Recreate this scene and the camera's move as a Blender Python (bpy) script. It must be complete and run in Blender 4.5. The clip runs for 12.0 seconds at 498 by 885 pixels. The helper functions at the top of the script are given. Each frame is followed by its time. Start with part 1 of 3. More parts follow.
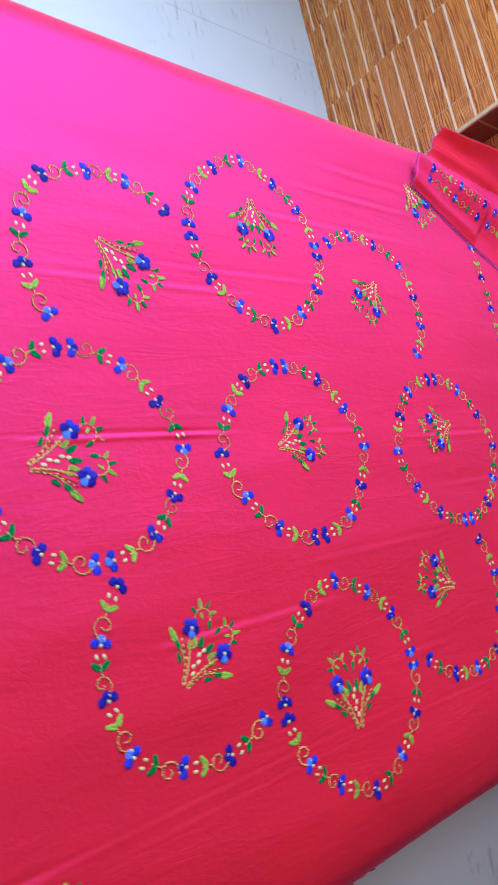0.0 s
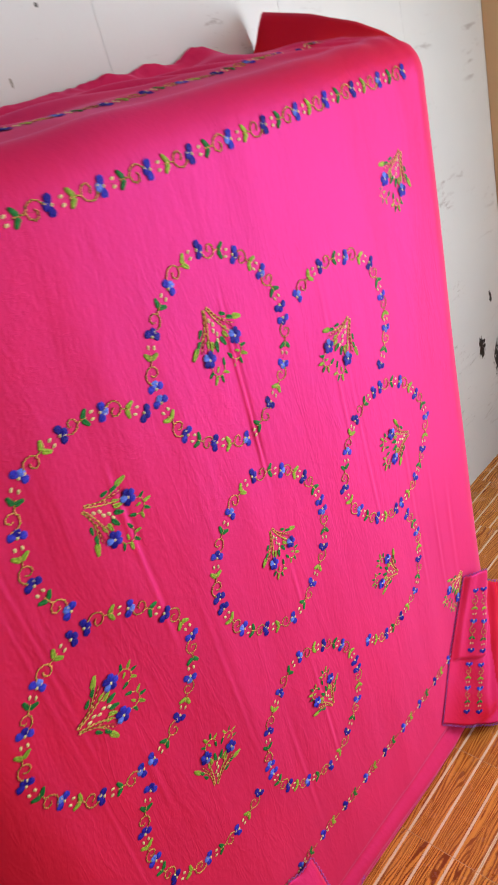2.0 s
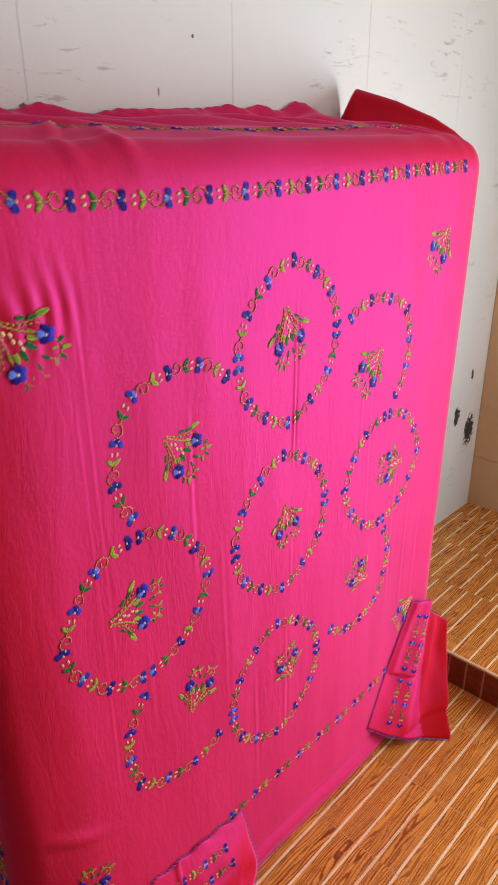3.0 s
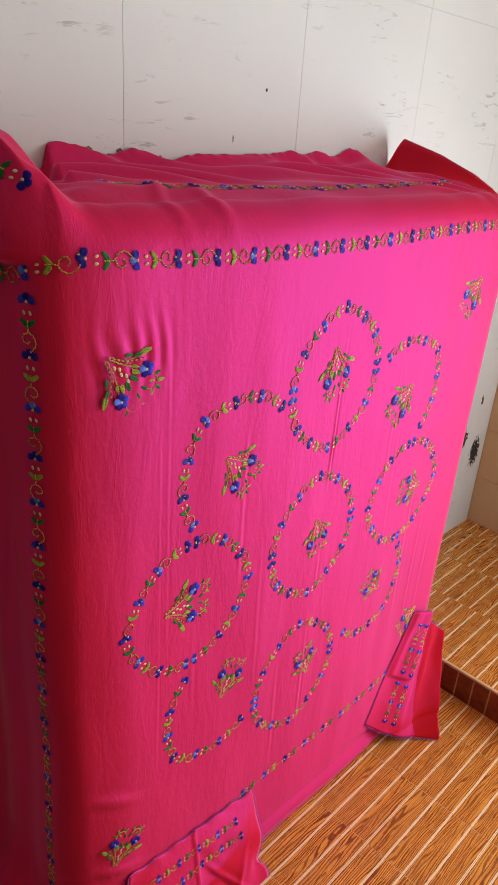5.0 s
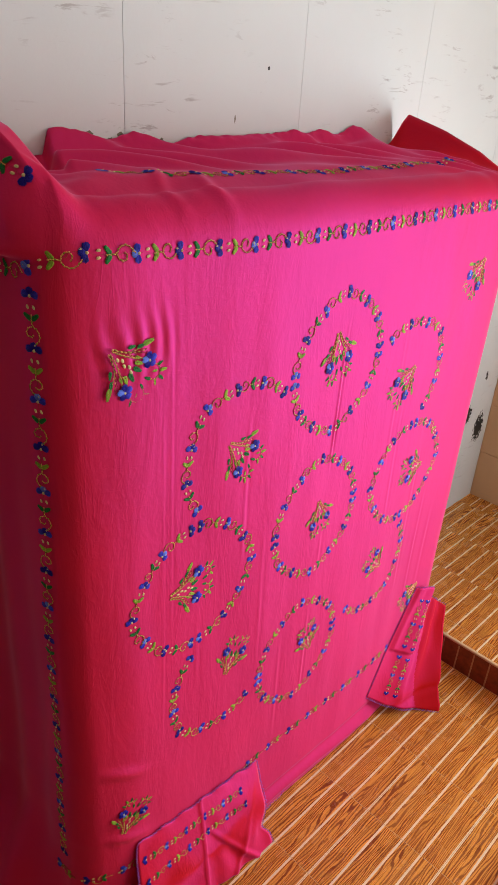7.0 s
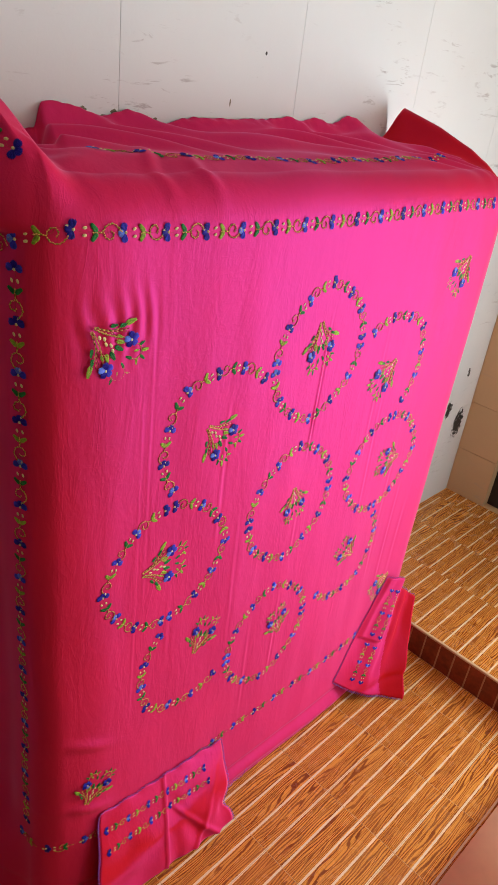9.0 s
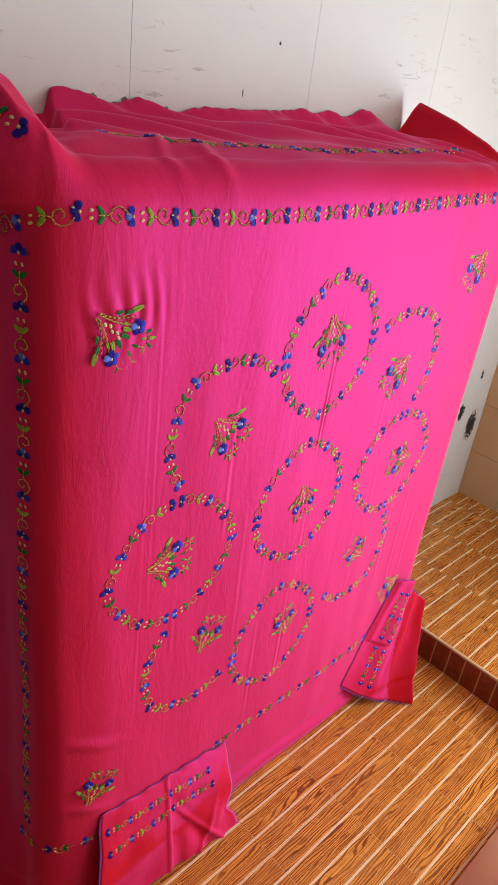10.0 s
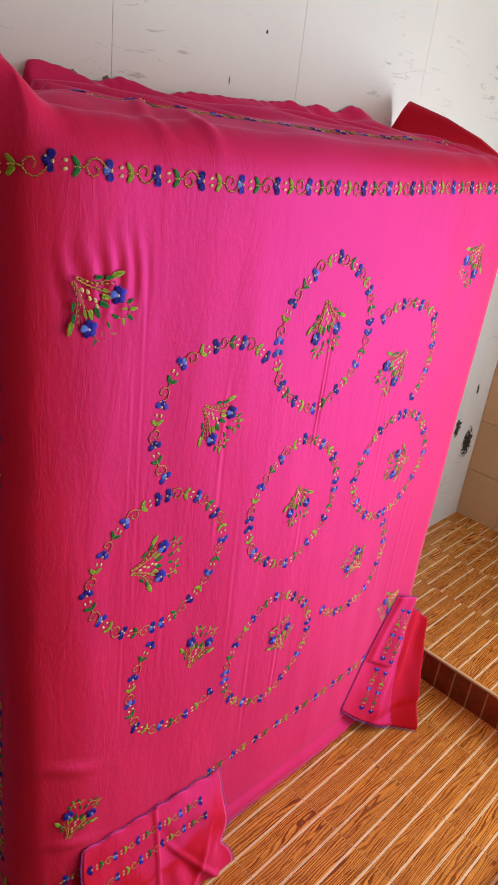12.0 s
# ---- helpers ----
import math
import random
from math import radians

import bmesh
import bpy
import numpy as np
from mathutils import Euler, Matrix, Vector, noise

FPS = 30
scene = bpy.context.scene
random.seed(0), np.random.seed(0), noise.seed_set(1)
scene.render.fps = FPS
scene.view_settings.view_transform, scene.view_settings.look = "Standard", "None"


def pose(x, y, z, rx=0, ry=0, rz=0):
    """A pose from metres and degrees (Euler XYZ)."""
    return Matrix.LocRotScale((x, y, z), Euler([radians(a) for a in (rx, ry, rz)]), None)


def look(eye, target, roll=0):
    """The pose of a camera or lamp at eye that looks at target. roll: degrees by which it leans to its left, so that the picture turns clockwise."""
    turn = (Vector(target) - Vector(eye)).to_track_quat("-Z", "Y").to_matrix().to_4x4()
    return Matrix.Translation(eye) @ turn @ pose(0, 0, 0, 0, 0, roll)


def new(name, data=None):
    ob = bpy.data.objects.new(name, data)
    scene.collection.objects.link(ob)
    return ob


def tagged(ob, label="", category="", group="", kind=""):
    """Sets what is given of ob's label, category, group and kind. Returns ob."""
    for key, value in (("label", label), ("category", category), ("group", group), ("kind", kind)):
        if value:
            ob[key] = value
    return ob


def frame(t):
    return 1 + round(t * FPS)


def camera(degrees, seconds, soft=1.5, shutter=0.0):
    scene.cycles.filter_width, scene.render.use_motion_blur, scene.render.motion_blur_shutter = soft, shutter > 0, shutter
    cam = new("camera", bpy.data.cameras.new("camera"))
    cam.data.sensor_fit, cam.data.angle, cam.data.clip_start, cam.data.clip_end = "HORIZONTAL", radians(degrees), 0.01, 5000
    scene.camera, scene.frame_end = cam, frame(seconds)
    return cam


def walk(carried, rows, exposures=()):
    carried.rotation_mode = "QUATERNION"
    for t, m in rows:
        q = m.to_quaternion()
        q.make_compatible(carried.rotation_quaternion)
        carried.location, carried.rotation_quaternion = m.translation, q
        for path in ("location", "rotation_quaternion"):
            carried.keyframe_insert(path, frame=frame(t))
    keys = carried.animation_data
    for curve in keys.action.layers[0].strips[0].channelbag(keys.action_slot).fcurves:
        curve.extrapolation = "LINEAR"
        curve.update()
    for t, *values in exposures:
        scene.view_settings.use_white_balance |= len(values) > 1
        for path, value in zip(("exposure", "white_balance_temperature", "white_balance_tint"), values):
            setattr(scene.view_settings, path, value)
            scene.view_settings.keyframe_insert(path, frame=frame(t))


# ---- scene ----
cam = camera(39.6, 12.0, soft=0.75, shutter=0.4)
PATH = [
    (0, (0.123, 0.047, 1.985), (0.48, 1.545, 0.708), -93.2),
    (0.5, (0.058, 0.063, 1.88), (0.535, 1.549, 0.629), -79.0),
    (1, (-0.057, 0.089, 1.834), (0.763, 1.541, 0.73), -52.2),
    (1.5, (-0.253, 0.095, 1.855), (0.76, 1.529, 0.898), -30.1),
    (2, (-0.411, 0.078, 1.927), (0.748, 1.433, 1.022), -16.0),
    (2.5, (-0.604, 0.053, 1.973), (0.573, 1.398, 1.074), -9.6),
    (3, (-0.755, 0.038, 1.942), (0.569, 1.294, 1.124), -0.5),
    (3.2, (-0.812, 0.044, 1.92), (0.532, 1.292, 1.121), 2.0),
    (4.8, (-0.938, 0.031, 2.058), (0.408, 1.267, 1.243), 4.7),
    (5, (-0.942, 0.032, 2.072), (0.388, 1.268, 1.233), 4.2),
    (5.5, (-0.946, 0.028, 2.093), (0.371, 1.26, 1.228), 3.9),
    (6, (-0.947, 0.029, 2.103), (0.355, 1.255, 1.209), 3.4),
    (6.5, (-0.945, 0.028, 2.111), (0.354, 1.249, 1.204), 3.6),
    (7, (-0.94, 0.028, 2.113), (0.354, 1.244, 1.193), 3.9),
    (8.8, (-0.944, 0.016, 2.123), (0.375, 1.177, 1.167), 7.7),
    (9, (-0.944, 0.007, 2.121), (0.371, 1.173, 1.168), 7.5),
    (9.5, (-0.937, 0.012, 2.111), (0.364, 1.193, 1.155), 7.6),
    (10, (-0.926, 0.014, 2.086), (0.372, 1.207, 1.141), 7.7),
    (10.5, (-0.911, 0.016, 2.062), (0.413, 1.208, 1.152), 8.8),
    (11, (-0.898, 0.019, 2.025), (0.445, 1.223, 1.163), 8.0),
    (11.5, (-0.891, 0.022, 1.985), (0.452, 1.227, 1.122), 7.7),
    (12, (-0.885, 0.03, 1.949), (0.457, 1.253, 1.109), 7.1),
]
walk(cam, [(t, look(eye, target, roll)) for t, eye, target, roll in PATH],
     exposures=[(0, 0.32, 4600, 4), (0.5, 0.26, 4650, 5), (1.2, 0.08, 4850, 7), (2.1, 0.03, 6300, 10), (5, -0.02, 6500, 10), (8.5, 0.02, 6500, 10), (10, 0.08, 6500, 10), (11, -0.02, 6500, 10), (12, -0.05, 6500, 10)])

# ---- world and light ----
world = bpy.data.worlds.new("world")
scene.world = world
world.use_nodes = True
wn = world.node_tree
sky = wn.nodes.new("ShaderNodeTexSky")
sky.sky_type, sky.sun_disc = "NISHITA", False
sky.sun_elevation, sky.sun_rotation = radians(35), radians(110)
wn.links.new(sky.outputs[0], wn.nodes["Background"].inputs[0])
wn.nodes["Background"].inputs[1].default_value = 0.12


def area_lamp(name, eye, target, size_x, size_y, watts, colour):
    data = bpy.data.lights.new(name, "AREA")
    data.shape, data.size, data.size_y = "RECTANGLE", size_x, size_y
    data.energy, data.color = watts, colour
    ob = new(name, data)
    ob.matrix_world = look(eye, target)
    return ob


# daylight that enters by the door and the window of the room
DOOR_W, SIDE_W = 31.0, 103.0
area_lamp("door_daylight", (1.52, -2.20, 1.27), (0.85, 0.9, 1.0), 1.30, 2.2, DOOR_W, (0.96, 0.95, 0.92))
area_lamp("side_daylight", (2.34, -0.62, 1.12), (0.9, -0.35, 1.00), 1.00, 2.0, SIDE_W, (0.90, 0.96, 1.0))

# ---- materials ----


class Nodes:
    """A short hand for node materials."""

    def __init__(self, name):
        self.mat = bpy.data.materials.new(name)
        self.mat.use_nodes = True
        self.tree = self.mat.node_tree
        self.bsdf = self.tree.nodes["Principled BSDF"]

    def add(self, kind, **values):
        node = self.tree.nodes.new("ShaderNode" + kind)
        for key, value in values.items():
            if key == "op":
                node.operation = value
            elif key == "blend":
                node.data_type, node.blend_type = "RGBA", value
        return node

    def put(self, socket, value):
        if isinstance(value, bpy.types.NodeSocket):
            self.tree.links.new(value, socket)
        else:
            socket.default_value = value

    def math(self, op, a, b=0.0, clamp=False):
        node = self.add("Math", op=op)
        node.use_clamp = clamp
        self.put(node.inputs[0], a)
        self.put(node.inputs[1], b)
        return node.outputs[0]

    def mix(self, fac, a, b, blend="MIX"):
        node = self.add("Mix", blend=blend)
        self.put(node.inputs[0], fac)
        self.put(node.inputs[6], a)
        self.put(node.inputs[7], b)
        return node.outputs[2]

    def position(self):
        return self.add("NewGeometry").outputs["Position"]

    def scaled(self, vector, scale, offset=(0, 0, 0)):
        node = self.add("Mapping")
        self.put(node.inputs[0], vector)
        node.inputs[1].default_value = offset
        node.inputs[3].default_value = scale
        return node.outputs[0]

    def noise(self, vector, scale, detail=3.0, rough=0.55, distort=0.0):
        node = self.add("TexNoise")
        self.put(node.inputs["Vector"], vector)
        node.inputs["Scale"].default_value = scale
        node.inputs["Detail"].default_value = detail
        node.inputs["Roughness"].default_value = rough
        node.inputs["Distortion"].default_value = distort
        return node.outputs["Fac"]

    def ramp(self, fac, low, high, a=(0, 0, 0, 1), b=(1, 1, 1, 1)):
        node = self.add("ValToRGB")
        self.put(node.inputs[0], fac)
        node.color_ramp.elements[0].position, node.color_ramp.elements[1].position = low, high
        node.color_ramp.elements[0].color, node.color_ramp.elements[1].color = a, b
        return node.outputs[0]

    def bump(self, height, strength, distance=0.002):
        node = self.add("Bump")
        self.put(node.inputs["Height"], height)
        node.inputs["Strength"].default_value = strength
        node.inputs["Distance"].default_value = distance
        self.put(self.bsdf.inputs["Normal"], node.outputs[0])

    def set(self, **values):
        names = {"colour": "Base Color", "rough": "Roughness", "metal": "Metallic", "spec": "Specular IOR Level",
                 "sheen": "Sheen Weight", "sheen_rough": "Sheen Roughness", "sheen_tint": "Sheen Tint", "coat": "Coat Weight"}
        for key, value in values.items():
            self.put(self.bsdf.inputs[names[key]], value)
        return self.mat


WEFT, GLANCE = 0.124, 0.30


def satin(name, base, other, sheen=1.0):
    """Shot satin cotton: red warp with a pink weft that floats on the right side, fine weave and small creases."""
    n = Nodes(name)
    p = n.position()
    broad = n.noise(p, 3.0, 3)
    fine = n.noise(n.scaled(p, (230, 230, 60)), 1.0, 3)
    crease = n.noise(n.scaled(p, (17, 17, 4.5)), 1.0, 4, 0.6, 0.5)
    crackle = n.noise(p, 60, 4, 0.65)

    def wrinkles(scale, sharp, spread, low):
        thin = n.noise(n.scaled(p, scale), 1.0, 3, 0.55, 0.9)
        ridge = n.math("SUBTRACT", 1.0, n.math("ABSOLUTE", n.math("SUBTRACT", n.math("MULTIPLY", thin, 2.0), 1.0)))
        return n.math("MULTIPLY", n.math("POWER", ridge, sharp), n.ramp(n.noise(p, spread, 2), low, low + 0.16))
    # long hanging wrinkles, and short ones that were folded in, each in patches
    hanging = wrinkles((24, 24, 5), 16.0, 4.5, 0.42)
    folded = wrinkles((34, 34, 46), 12.0, 3.6, 0.50)
    colour = n.mix(n.ramp(broad, 0.35, 0.7), base, other)
    height = n.math("ADD", n.math("POWER", crease, 2.0), n.math("ADD", n.math("MULTIPLY", crackle, 0.26), n.math("MULTIPLY", fine, 0.08)))
    height = n.math("ADD", height, n.math("ADD", n.math("MULTIPLY", hanging, 0.09), n.math("MULTIPLY", folded, 0.07)))
    n.bump(height, 0.55, 0.0035)
    if sheen:
        # the weft floats are a second, pink lobe of gloss over the red ground, paler at a glancing angle
        normal = n.bsdf.inputs["Normal"].links[0].from_socket
        facing = n.add("LayerWeight")
        facing.inputs["Blend"].default_value = 0.5
        glance = n.math("POWER", facing.outputs["Facing"], 5.0)
        below = n.bsdf.outputs[0]
        weft = n.add("Tangent")
        weft.direction_type, weft.axis = "RADIAL", "Z"
        for tint, rough_, spread, fac in (((0.78, 0.145, 0.80, 1), 0.60, 0.30, WEFT * sheen), ((0.82, 0.56, 0.90, 1), 0.68, 0.05, n.math("MULTIPLY", glance, GLANCE * sheen))):
            lobe = n.add("BsdfGlossy")
            lobe.inputs["Color"].default_value = tint
            lobe.inputs["Roughness"].default_value = rough_
            # the floats lie across the cloth: their gloss spreads up and down
            lobe.inputs["Anisotropy"].default_value = spread
            n.tree.links.new(weft.outputs[0], lobe.inputs["Tangent"])
            n.tree.links.new(normal, lobe.inputs["Normal"])
            both = n.add("MixShader")
            n.put(both.inputs[0], fac)
            n.tree.links.new(below, both.inputs[1])
            n.tree.links.new(lobe.outputs[0], both.inputs[2])
            below = both.outputs[0]
        n.tree.links.new(below, n.tree.nodes["Material Output"].inputs["Surface"])
    return n.set(colour=colour, rough=0.7, spec=0.0)


def thread(name, colour, spread=0.30):
    """Glossy embroidery floss, a little different from motif to motif."""
    n = Nodes(name)
    info = n.add("ObjectInfo").outputs["Random"]
    isle = n.add("NewGeometry").outputs["Random Per Island"]
    tex = n.add("TexCoord").outputs["Object"]
    strands = n.noise(tex, 900, 2)
    shade = n.math("ADD", n.math("MULTIPLY", n.math("ADD", info, isle), spread), n.math("MULTIPLY", strands, 0.5))
    dark = tuple(c * 0.45 for c in colour) + (1,)
    lite = tuple(min(1, c * 1.9) for c in colour) + (1,)
    n.bump(strands, 0.6, 0.001)
    return n.set(colour=n.mix(shade, dark, lite), rough=0.55, spec=0.16)


def wood_tile(name, tone, dim, slip=0.0):
    """Glazed plank-pattern tile: brown oak grain along x with pale lines between the planks."""
    n = Nodes(name)
    p = n.position()
    rnd = n.add("ObjectInfo").outputs["Random"]
    sep = n.add("SeparateXYZ")
    n.put(sep.inputs[0], p)
    x, y = sep.outputs[0], sep.outputs[1]
    row = n.math("DIVIDE", n.math("SUBTRACT", y, STRIPE_Y + slip), PITCH)
    plank = n.math("FLOOR", row)
    inside = n.math("FRACT", row)
    shift = n.add("CombineXYZ")
    n.put(shift.inputs[0], n.math("ADD", x, n.math("MULTIPLY", rnd, 9.0)))
    n.put(shift.inputs[1], y)
    n.put(shift.inputs[2], n.math("ADD", n.math("MULTIPLY", plank, 0.73), n.math("MULTIPLY", rnd, 5.0)))
    wob = n.noise(n.scaled(shift.outputs[0], (2.6, 17, 6)), 1.0, 2)
    wave = n.add("TexWave")
    wave.wave_type, wave.bands_direction = "BANDS", "Y"
    vec = n.add("VectorMath")
    vec.operation = "ADD"
    n.put(vec.inputs[0], n.scaled(shift.outputs[0], (1, 1, 1)))
    comb = n.add("CombineXYZ")
    n.put(comb.inputs[1], n.math("MULTIPLY", wob, 0.075))
    n.put(vec.inputs[1], comb.outputs[0])
    n.put(wave.inputs["Vector"], vec.outputs[0])
    wave.inputs["Scale"].default_value = 42
    wave.inputs["Distortion"].default_value = 0.8
    wave.inputs["Detail"].default_value = 2
    wave.inputs["Detail Scale"].default_value = 2.5
    streak = n.noise(n.scaled(shift.outputs[0], (5, 430, 20)), 1.0, 4, 0.6)
    grain = n.math("MULTIPLY", n.ramp(wave.outputs["Fac"], 0.16, 0.48), n.ramp(streak, 0.34, 0.52))
    body = n.mix(grain, tuple(c * dim for c in (0.145, 0.034, 0.007)) + (1,), tuple(c * dim for c in tone) + (1,))
    patch = n.noise(n.scaled(shift.outputs[0], (4, 10, 9)), 1.0, 2)
    body = n.mix(n.math("MULTIPLY", n.ramp(patch, 0.42, 0.62), 0.28), body, tuple(c * dim for c in (0.45, 0.198, 0.045)) + (1,))
    body = n.mix(n.math("MULTIPLY", n.math("FRACT", n.math("MULTIPLY", rnd, 7.3)), 0.38), body, tuple(c * dim for c in (0.27, 0.070, 0.013)) + (1,))
    line = n.math("SUBTRACT", n.math("LESS_THAN", n.math("ABSOLUTE", n.math("SUBTRACT", inside, 0.5)), 0.052), 0.0)
    colour = n.mix(n.math("MULTIPLY", line, 0.9), body, (0.80, 0.64, 0.42, 1))
    smear = n.noise(p, 14, 4)
    n.bump(n.math("ADD", streak, n.math("MULTIPLY", smear, 0.4)), 0.12, 0.001)
    return n.set(colour=colour, rough=n.math("ADD", n.math("MULTIPLY", smear, 0.22), 0.15), spec=0.38)


def plaster(name, base, spots, scuff=0.75):
    """Painted board: faint mottling, rubbed grey streaks and chipped dark spots (x, z, half width, half height)."""
    n = Nodes(name)
    p = n.position()
    sep = n.add("SeparateXYZ")
    n.put(sep.inputs[0], p)
    mottle = n.noise(p, 2.2, 4)
    colour = n.mix(n.ramp(mottle, 0.3, 0.75), tuple(c * 0.93 for c in base) + (1,), base + (1,))
    streak = n.noise(n.scaled(p, (9, 9, 46)), 1.0, 4, 0.7, 0.6)
    where = n.ramp(n.noise(p, 3.4, 2), 0.5, 0.62)
    colour = n.mix(n.math("MULTIPLY", n.math("MULTIPLY", n.ramp(streak, 0.58, 0.66), where), scuff), colour, (0.36, 0.34, 0.33, 1))
    rag = n.noise(p, 55, 4, 0.7)
    for sx, sz, hx, hz, tint in spots:
        dx = n.math("DIVIDE", n.math("SUBTRACT", sep.outputs[0], sx), hx)
        dz = n.math("DIVIDE", n.math("SUBTRACT", sep.outputs[2], sz), hz)
        r2 = n.math("ADD", n.math("MULTIPLY", dx, dx), n.math("MULTIPLY", dz, dz))
        mask = n.math("LESS_THAN", n.math("ADD", r2, n.math("MULTIPLY", n.math("SUBTRACT", rag, 0.5), 5.0)), 0.8)
        colour = n.mix(mask, colour, tint)
    n.bump(n.math("ADD", n.noise(p, 130, 3), n.math("MULTIPLY", mottle, 0.6)), 0.12, 0.002)
    return n.set(colour=colour, rough=0.62, spec=0.35)


def plain(name, colour, rough=0.6, vary=0.12, scale=18.0):
    n = Nodes(name)
    p = n.position()
    f = n.noise(p, scale, 4)
    c = n.mix(n.ramp(f, 0.3, 0.7), tuple(v * (1 - vary) for v in colour) + (1,), tuple(min(1, v * (1 + vary)) for v in colour) + (1,))
    n.bump(n.noise(p, scale * 9, 3), 0.15, 0.001)
    return n.set(colour=c, rough=rough)


PITCH, STRIPE_Y, TILE_X, TILE_Y = 0.0685, 0.702 + 0.0685 / 2, 0.304, 0.274
BLACK, MOULD = (0.018, 0.016, 0.014, 1), (0.16, 0.14, 0.09, 1)
M_SHEET = satin("pink_satin_cotton", (0.52, 0.0084, 0.008, 1), (0.58, 0.0096, 0.010, 1))
M_CASE = satin("pillowcase_satin_cotton", (0.54, 0.0076, 0.004, 1), (0.60, 0.0088, 0.005, 1))
M_REVERSE = satin("red_reverse_of_the_satin", (0.46, 0.0080, 0.005, 1), (0.52, 0.0100, 0.006, 1), 0.25)
M_BLUE = thread("dark_blue_floss", (0.014, 0.006, 0.20))
M_MID = thread("mid_blue_floss", (0.026, 0.022, 0.34))
M_LIGHT = thread("light_blue_floss", (0.085, 0.135, 0.52))
M_GREEN = thread("dark_green_floss", (0.010, 0.12, 0.024))
M_LIME = thread("light_green_floss", (0.20, 0.29, 0.025))
M_GOLD = thread("old_gold_floss", (0.62, 0.29, 0.085))
M_CREAM = thread("cream_floss", (0.88, 0.52, 0.24), 0.12)
M_RED = thread("brown_red_floss", (0.22, 0.035, 0.012))
M_LACE = thread("violet_edging_floss", (0.26, 0.06, 0.30))
M_TILE = wood_tile("glazed_oak_tile", (0.55, 0.232, 0.038), 1.4)
M_TILE_SLIPPED = wood_tile("glazed_oak_tile_slipped", (0.55, 0.232, 0.038), 1.4, PITCH / 2)
M_RISER = plain("dark_glazed_riser", (0.21, 0.042, 0.016), 0.32, 0.3, 40)
M_LINE = plain("pale_tile_line", (0.46, 0.28, 0.15), 0.4, 0.1)
M_NOSE = plain("pale_tile_nosing", (0.58, 0.40, 0.22), 0.35, 0.1)
M_GROUT = plain("pale_brown_grout", (0.52, 0.32, 0.15), 0.85)
M_WALL = plaster("white_painted_board", (0.68, 0.705, 0.70), [
    (2.285, 0.585, 0.050, 0.085, BLACK), (2.14, 0.70, 0.030, 0.050, BLACK), (2.25, 0.88, 0.012, 0.03, BLACK),
    (0.521, 2.151, 0.0035, 0.0045, BLACK), (0.408, 2.03, 0.002, 0.010, MOULD), (-0.026, 1.994, 0.009, 0.010, MOULD), (0.054, 1.991, 0.010, 0.009, MOULD), (0.105, 1.986, 0.006, 0.006, MOULD), (0.30, 1.979, 0.008, 0.006, MOULD),
    (0.10, 1.975, 0.10, 0.014, MOULD), (0.34, 1.965, 0.12, 0.010, MOULD)])
M_CREAM_WALL = plaster("cream_painted_wall", (0.62, 0.45, 0.25), [], 0.2)
# unseen walls, coloured dark brown so little light bounces onto the sheet's left side
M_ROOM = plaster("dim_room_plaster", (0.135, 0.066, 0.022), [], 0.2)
M_CEIL = plain("white_ceiling_paint", (0.78, 0.77, 0.74), 0.8, 0.04, 5)
M_DARK = plain("dark_stained_door", (0.020, 0.017, 0.015), 0.4, 0.3, 30)
M_LEDGE = plain("cream_cement_ledge", (0.82, 0.62, 0.36), 0.6, 0.06, 9)
M_CORE = plain("mattress_ticking", (0.55, 0.10, 0.10), 0.8, 0.1)

# ---- mesh helpers ----


def mesh_of(name, bm, materials, smooth=True):
    me = bpy.data.meshes.new(name)
    bm.normal_update()
    bm.to_mesh(me)
    bm.free()
    for m in materials if isinstance(materials, (list, tuple)) else [materials]:
        me.materials.append(m)
    if smooth:
        me.polygons.foreach_set("use_smooth", [True] * len(me.polygons))
    return me


WORLD = {}


def attach(ob, parent, m=None):
    """Makes ob a part of parent, at the room pose m."""
    m = m or Matrix.Identity(4)
    ob.parent = parent
    ob.matrix_parent_inverse = WORLD.get(parent.name, Matrix.Translation(parent.location)).inverted()
    ob.matrix_basis = m
    WORLD[ob.name] = m
    return ob


def part(name, bm, material, parent, label="", smooth=True):
    """One mesh, given in the room's coordinates, as a part of a thing."""
    ob = new(name, mesh_of(name, bm, material, smooth))
    attach(ob, parent)
    if label:
        tagged(ob, label)
    return ob


def copy_part(name, me, m, parent):
    return attach(new(name, me), parent, m)


def thing(name, place, label, category, group="", kind=""):
    ob = new(name)
    ob.location = place
    ob.empty_display_size = 0.05
    return tagged(ob, label, category, group, kind)


def box(bm, lo, hi, bevel=0.0, mat=0):
    made = bmesh.ops.create_cube(bm, size=1.0)["verts"]
    lo, hi = Vector(lo), Vector(hi)
    for v in made:
        v.co = Vector(((lo[i] + hi[i]) / 2 + v.co[i] * (hi[i] - lo[i]) for i in range(3)))
    faces = {f for v in made for f in v.link_faces}
    for f in faces:
        f.material_index = mat
    if bevel:
        edges = {e for v in made for e in v.link_edges}
        bmesh.ops.bevel(bm, geom=list(edges), offset=bevel, segments=2, affect="EDGES")
    return bm


def grid(bm, rows, mat=0):
    """A sheet of quads through rows of points."""
    verts = [[bm.verts.new(p) for p in row] for row in rows]
    for a, b in zip(verts, verts[1:]):
        for i in range(len(a) - 1):
            bm.faces.new((a[i], a[i + 1], b[i + 1], b[i])).material_index = mat
    return verts


